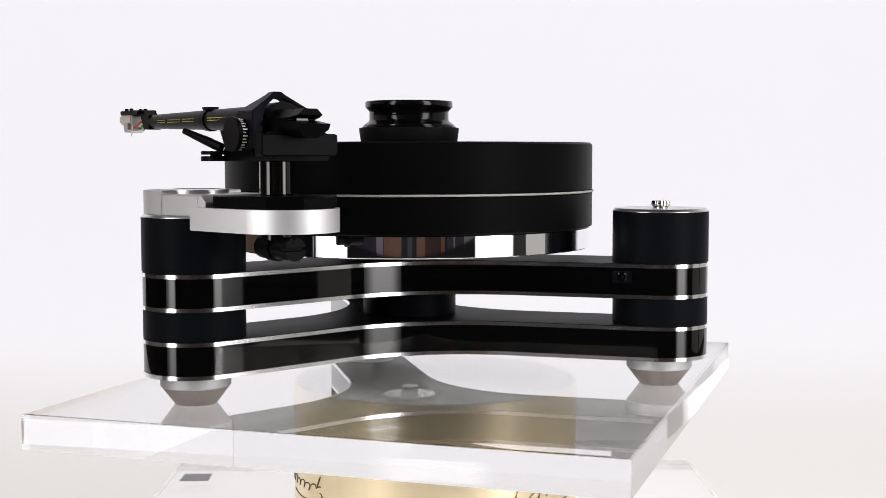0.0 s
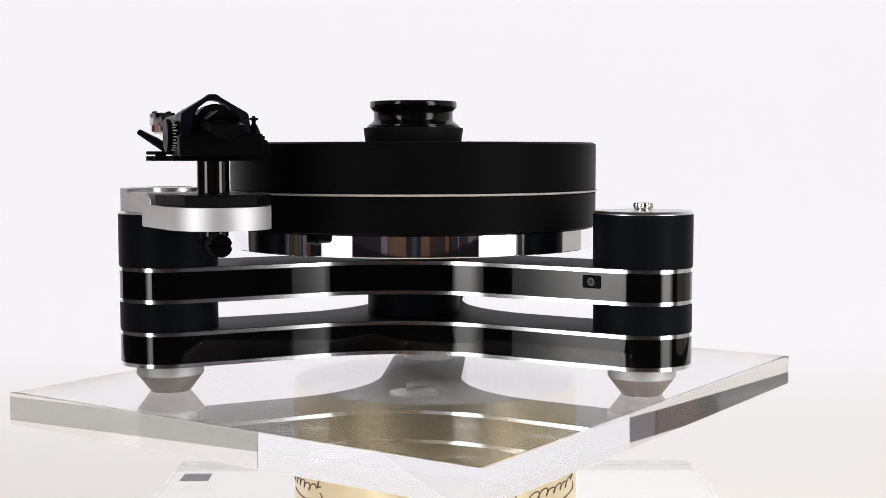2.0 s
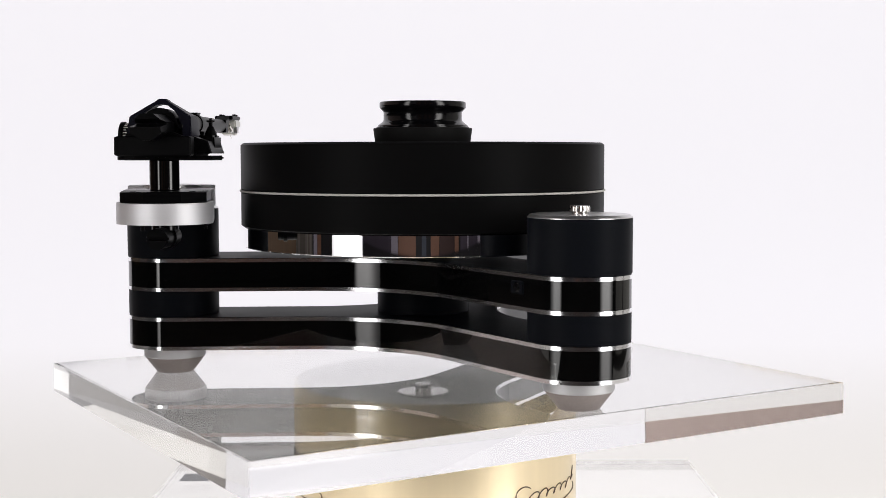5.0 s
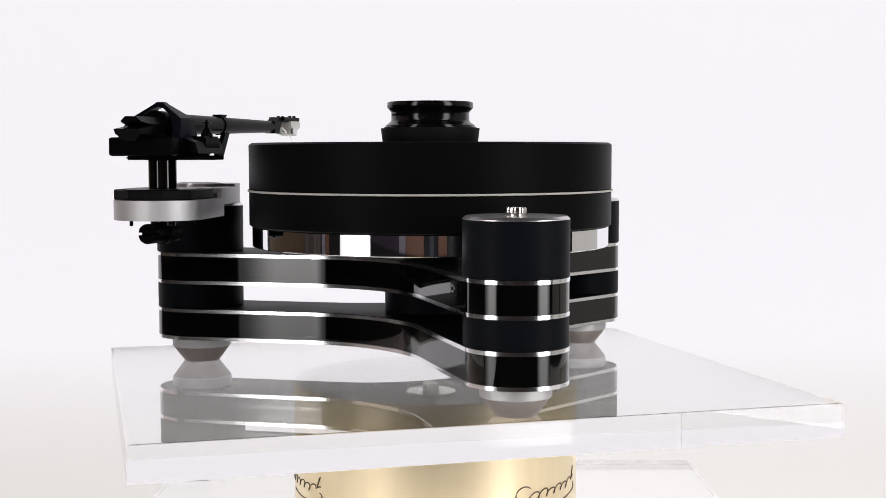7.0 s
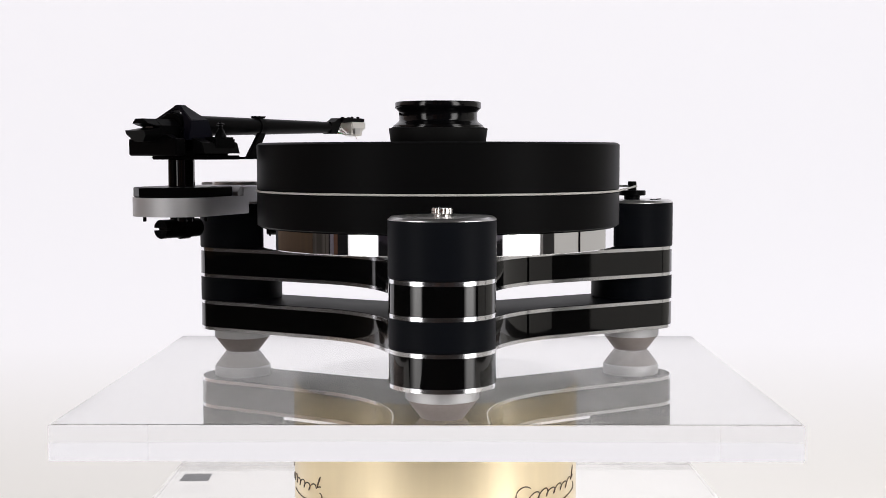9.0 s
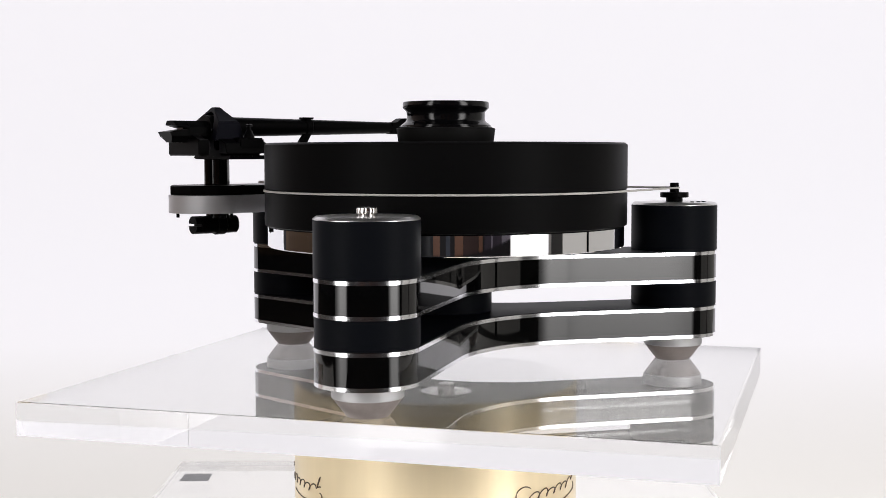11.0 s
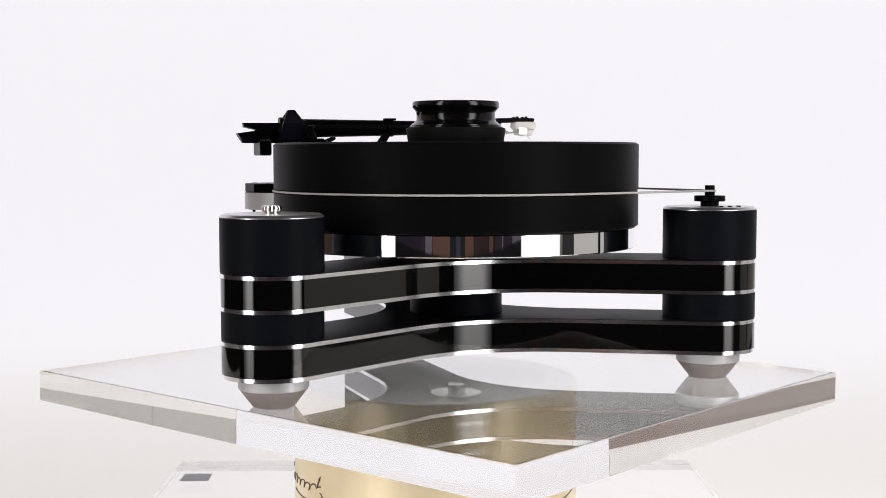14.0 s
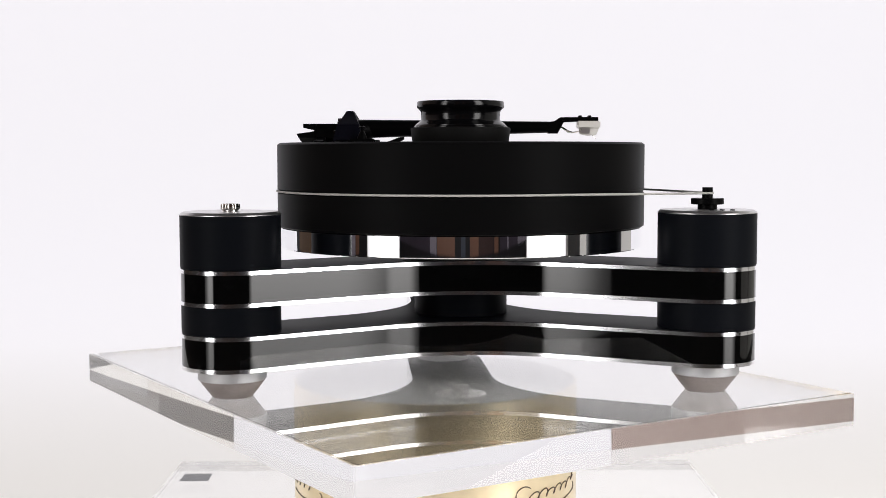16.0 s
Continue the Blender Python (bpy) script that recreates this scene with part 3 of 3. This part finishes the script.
    part("stylus", rod((0.241, 0, 0.205), (0.2455, 0, 0.2008), 0.0007, 0.0003, 8), STEEL, tube, "thin stylus cantilever").data.transform(ARM)
    for y, mat, tone in ((-0.004, STEEL, "silver"), (-0.0015, CART_WHITE, "white"), (0.0015, GREEN, "green"), (0.004, RED, "red")):
        way = [(0.205, y * 0.4, 0.2095), (0.211, y * 1.5, 0.2125), (0.217, y * 1.9, 0.2075 + 0.3 * abs(y)), (0.222, y * 1.3, 0.2070), (0.2290, y, 0.2085)]
        part("lead_wire", wire(way, 0.0008, 6), mat, tube, tone + " cartridge lead").data.transform(ARM)
    # gimbal bridge: an arched yoke across the arm
    outer = [(-0.0255, 0.1985), (-0.0240, 0.2155), (-0.0055, 0.2270), (-0.0030, 0.2292), (0.0030, 0.2292), (0.0055, 0.2270), (0.0240, 0.2155), (0.0255, 0.1985)]
    inner = [(0.0185, 0.1985), (0.0160, 0.2125), (0.0110, 0.2195), (0.0050, 0.2238), (0.0, 0.2248), (-0.0050, 0.2238), (-0.0110, 0.2195), (-0.0160, 0.2125), (-0.0185, 0.1985)]
    yoke = bmesh.new()
    grid = []
    for side in (-1, 1):
        def reach(z):
            return side * (0.0034 + 0.0118 * min(1.0, max(0.0, (0.2292 - z) / 0.0225)))
        o = [yoke.verts.new((reach(z), y, z)) for y, z in outer]
        i = [yoke.verts.new((reach(z), y, z)) for y, z in inner]
        grid.append((o, i))
    for (o, i), flip in ((grid[0], False), (grid[1], True)):
        match = [0, 1, 3, 4, 4, 5, 7, 8]
        for k in range(7):
            a, b = 8 - match[k], 8 - match[k + 1]
            loop = [o[k], o[k + 1]] + [i[j] for j in range(b, a + 1)]
            yoke.faces.new(loop)
    for k in range(7):
        yoke.faces.new((grid[0][0][k], grid[0][0][k + 1], grid[1][0][k + 1], grid[1][0][k]))
    for k in range(8):
        yoke.faces.new((grid[0][1][k], grid[0][1][k + 1], grid[1][1][k + 1], grid[1][1][k]))
    yoke.faces.new((grid[0][0][0], grid[1][0][0], grid[1][1][8], grid[0][1][8]))
    yoke.faces.new((grid[0][0][7], grid[1][0][7], grid[1][1][0], grid[0][1][0]))
    bmesh.ops.recalc_face_normals(yoke, faces=yoke.faces[:])
    bmesh.ops.bevel(yoke, geom=[e for e in yoke.edges if e.calc_face_angle(0) > 0.6], offset=0.0006, segments=2, affect="EDGES", clamp_overlap=True)
    yoke.transform(ARM)
    bridge = part("bearing_bridge", yoke, BLUE_BLACK, turntable, "black arched bearing bridge", smooth=30)
    hub = merged(rod((-0.012, 0, 0.2080), (0.008, 0, 0.2080), 0.0140, 0.0136, 48), rod((0.008, 0, 0.2085), (0.022, 0, 0.2110), 0.0125, 0.0088, 40), rod((0, -0.019, 0.2090), (0, 0.019, 0.2090), 0.0060, n=24), box(-0.012, 0.014, -0.019, 0.019, 0.1900, 0.2045, 0.0015))
    hub.transform(ARM)
    part("bearing_hub", hub, SATIN_BLACK, bridge, "black bearing hub")
    dial = merged(rod((0.002, 0.0305, 0.1997), (0.002, 0.0335, 0.1997), 0.0120, n=48), rod((0.002, 0.0250, 0.1997), (0.002, 0.0305, 0.1997), 0.0108, n=48))
    dial.transform(ARM)
    part("force_dial", dial, SATIN_BLACK, bridge, "black tracking force dial")
    marks = [box(-0.0004, 0.0004, 0.0265 + 0.001 * (i % 2), 0.0298, 0.0106, 0.0110, 0, ARM @ Matrix.Translation((0.002, 0, 0.1997)) @ Matrix.Rotation(2 * math.pi * i / 30, 4, "Y")) for i in range(30)]
    for y in (-0.0165, 0.0165):
        part("bridge_screw", rod((-0.0115, y, 0.2075), (-0.0150, y, 0.2075), 0.0022, n=16), CLAMP_BLACK, bridge, "small black bridge screw").data.transform(ARM)
    part("dial_marks", merged(*marks), CART_WHITE, bridge, "white dial graduations")
    # eight-sided weight whose rear end is cut to an open beak
    octa = [(0.0126 * math.cos(radians(22.5 + 45 * k)), 0.2066 + 0.0106 * math.sin(radians(22.5 + 45 * k))) for k in range(8)]

    def beak(*cuts):
        bm = slab_yz(octa, -0.0600, -0.0340, 0)
        for at, normal in cuts:
            gone = bmesh.ops.bisect_plane(bm, geom=bm.verts[:] + bm.edges[:] + bm.faces[:], plane_co=(at[0], 0, at[1]), plane_no=(normal[0], 0, normal[1]), clear_outer=True)
            rim = [e for e in gone["geom_cut"] if isinstance(e, bmesh.types.BMEdge)]
            bmesh.ops.contextual_create(bm, geom=rim)
        bm.transform(ARM)
        return bm

    weight = part("counterweight", slab_yz(octa, -0.0342, -0.004, 0.0008, ARM), SATIN_BLACK, turntable, "faceted black counterweight")
    part("end_cap", rod((-0.0362, 0, 0.2080), (-0.0340, 0, 0.2080), 0.0050, n=32), GLOSS_BLACK, weight, "round glossy end cap").data.transform(ARM)
    part("upper_fin", beak(((-0.0340, 0.2095), (-0.22, -0.97)), ((-0.0470, 0.2150), (-0.97, -0.22))), SATIN_BLACK, weight, "flat black upper beak")
    part("lower_tail", beak(((-0.0340, 0.2090), (-0.14, 0.99)), ((-0.0530, 0.2063), (-0.88, -0.48))), SATIN_BLACK, weight, "upswept black lower beak")


feet()
pods()
platter()
armboard()
tonearm()


def clamp():
    rows = [(0.0404, 0.0), (0.0410, 0.0008), (0.0425, 0.0115), (0.0422, 0.0125), (0.0392, 0.0130)]
    body = part("record_clamp", lathe(rows, 128), RUBBER)
    tagged(body, "round black record clamp with waisted polished grip on the platter", "record clamp")
    grip = [(0.0384, 0.0130), (0.0388, 0.0136), (0.0385, 0.0150), (0.0354, 0.0174), (0.0342, 0.0184), (0.0337, 0.0198), (0.0337, 0.0256), (0.0342, 0.0267), (0.0364, 0.0289), (0.0371, 0.0298), (0.0371, 0.0340), (0.0364, 0.0349), (0.0340, 0.0352), (0.0330, 0.0346), (0.001, 0.0346)]
    part("collar_ring", lathe([(0.0392, 0.0126), (0.0398, 0.0130), (0.0398, 0.0136), (0.0390, 0.0140)], 128), CLAMP_BLACK, body, "thin glossy ring above the base")
    part("spindle_boss", disc(0.0042, 0.0345, 0.0352, 0.0003, 24), STEEL, body, "small steel boss in the top")
    part("grip", lathe(grip, 128), CLAMP_BLACK, body, "polished black waisted grip")
    return body


record_clamp = clamp()


def motions():
    """All that stands on the turning plate goes round the drum's axis."""
    times = [0, 1, 2, 3, 4, 5, 6, 7, 8, 9, 10, 11, 12, 13, 14, 15, 16]

    def turn(t):
        u = t - 8
        return pose(0, 0, 0, 0, 0, 8.03 - 8.0625 * u - 0.0093 * u * u)

    walk(turntable, [(t, turn(t)) for t in times])
    walk(turning_plate, [(t, turn(t) @ SPIN_OFF) for t in times])
    walk(record_clamp, [(t, turn(t) @ pose(PX, PY, 0.1957)) for t in times])


motions()
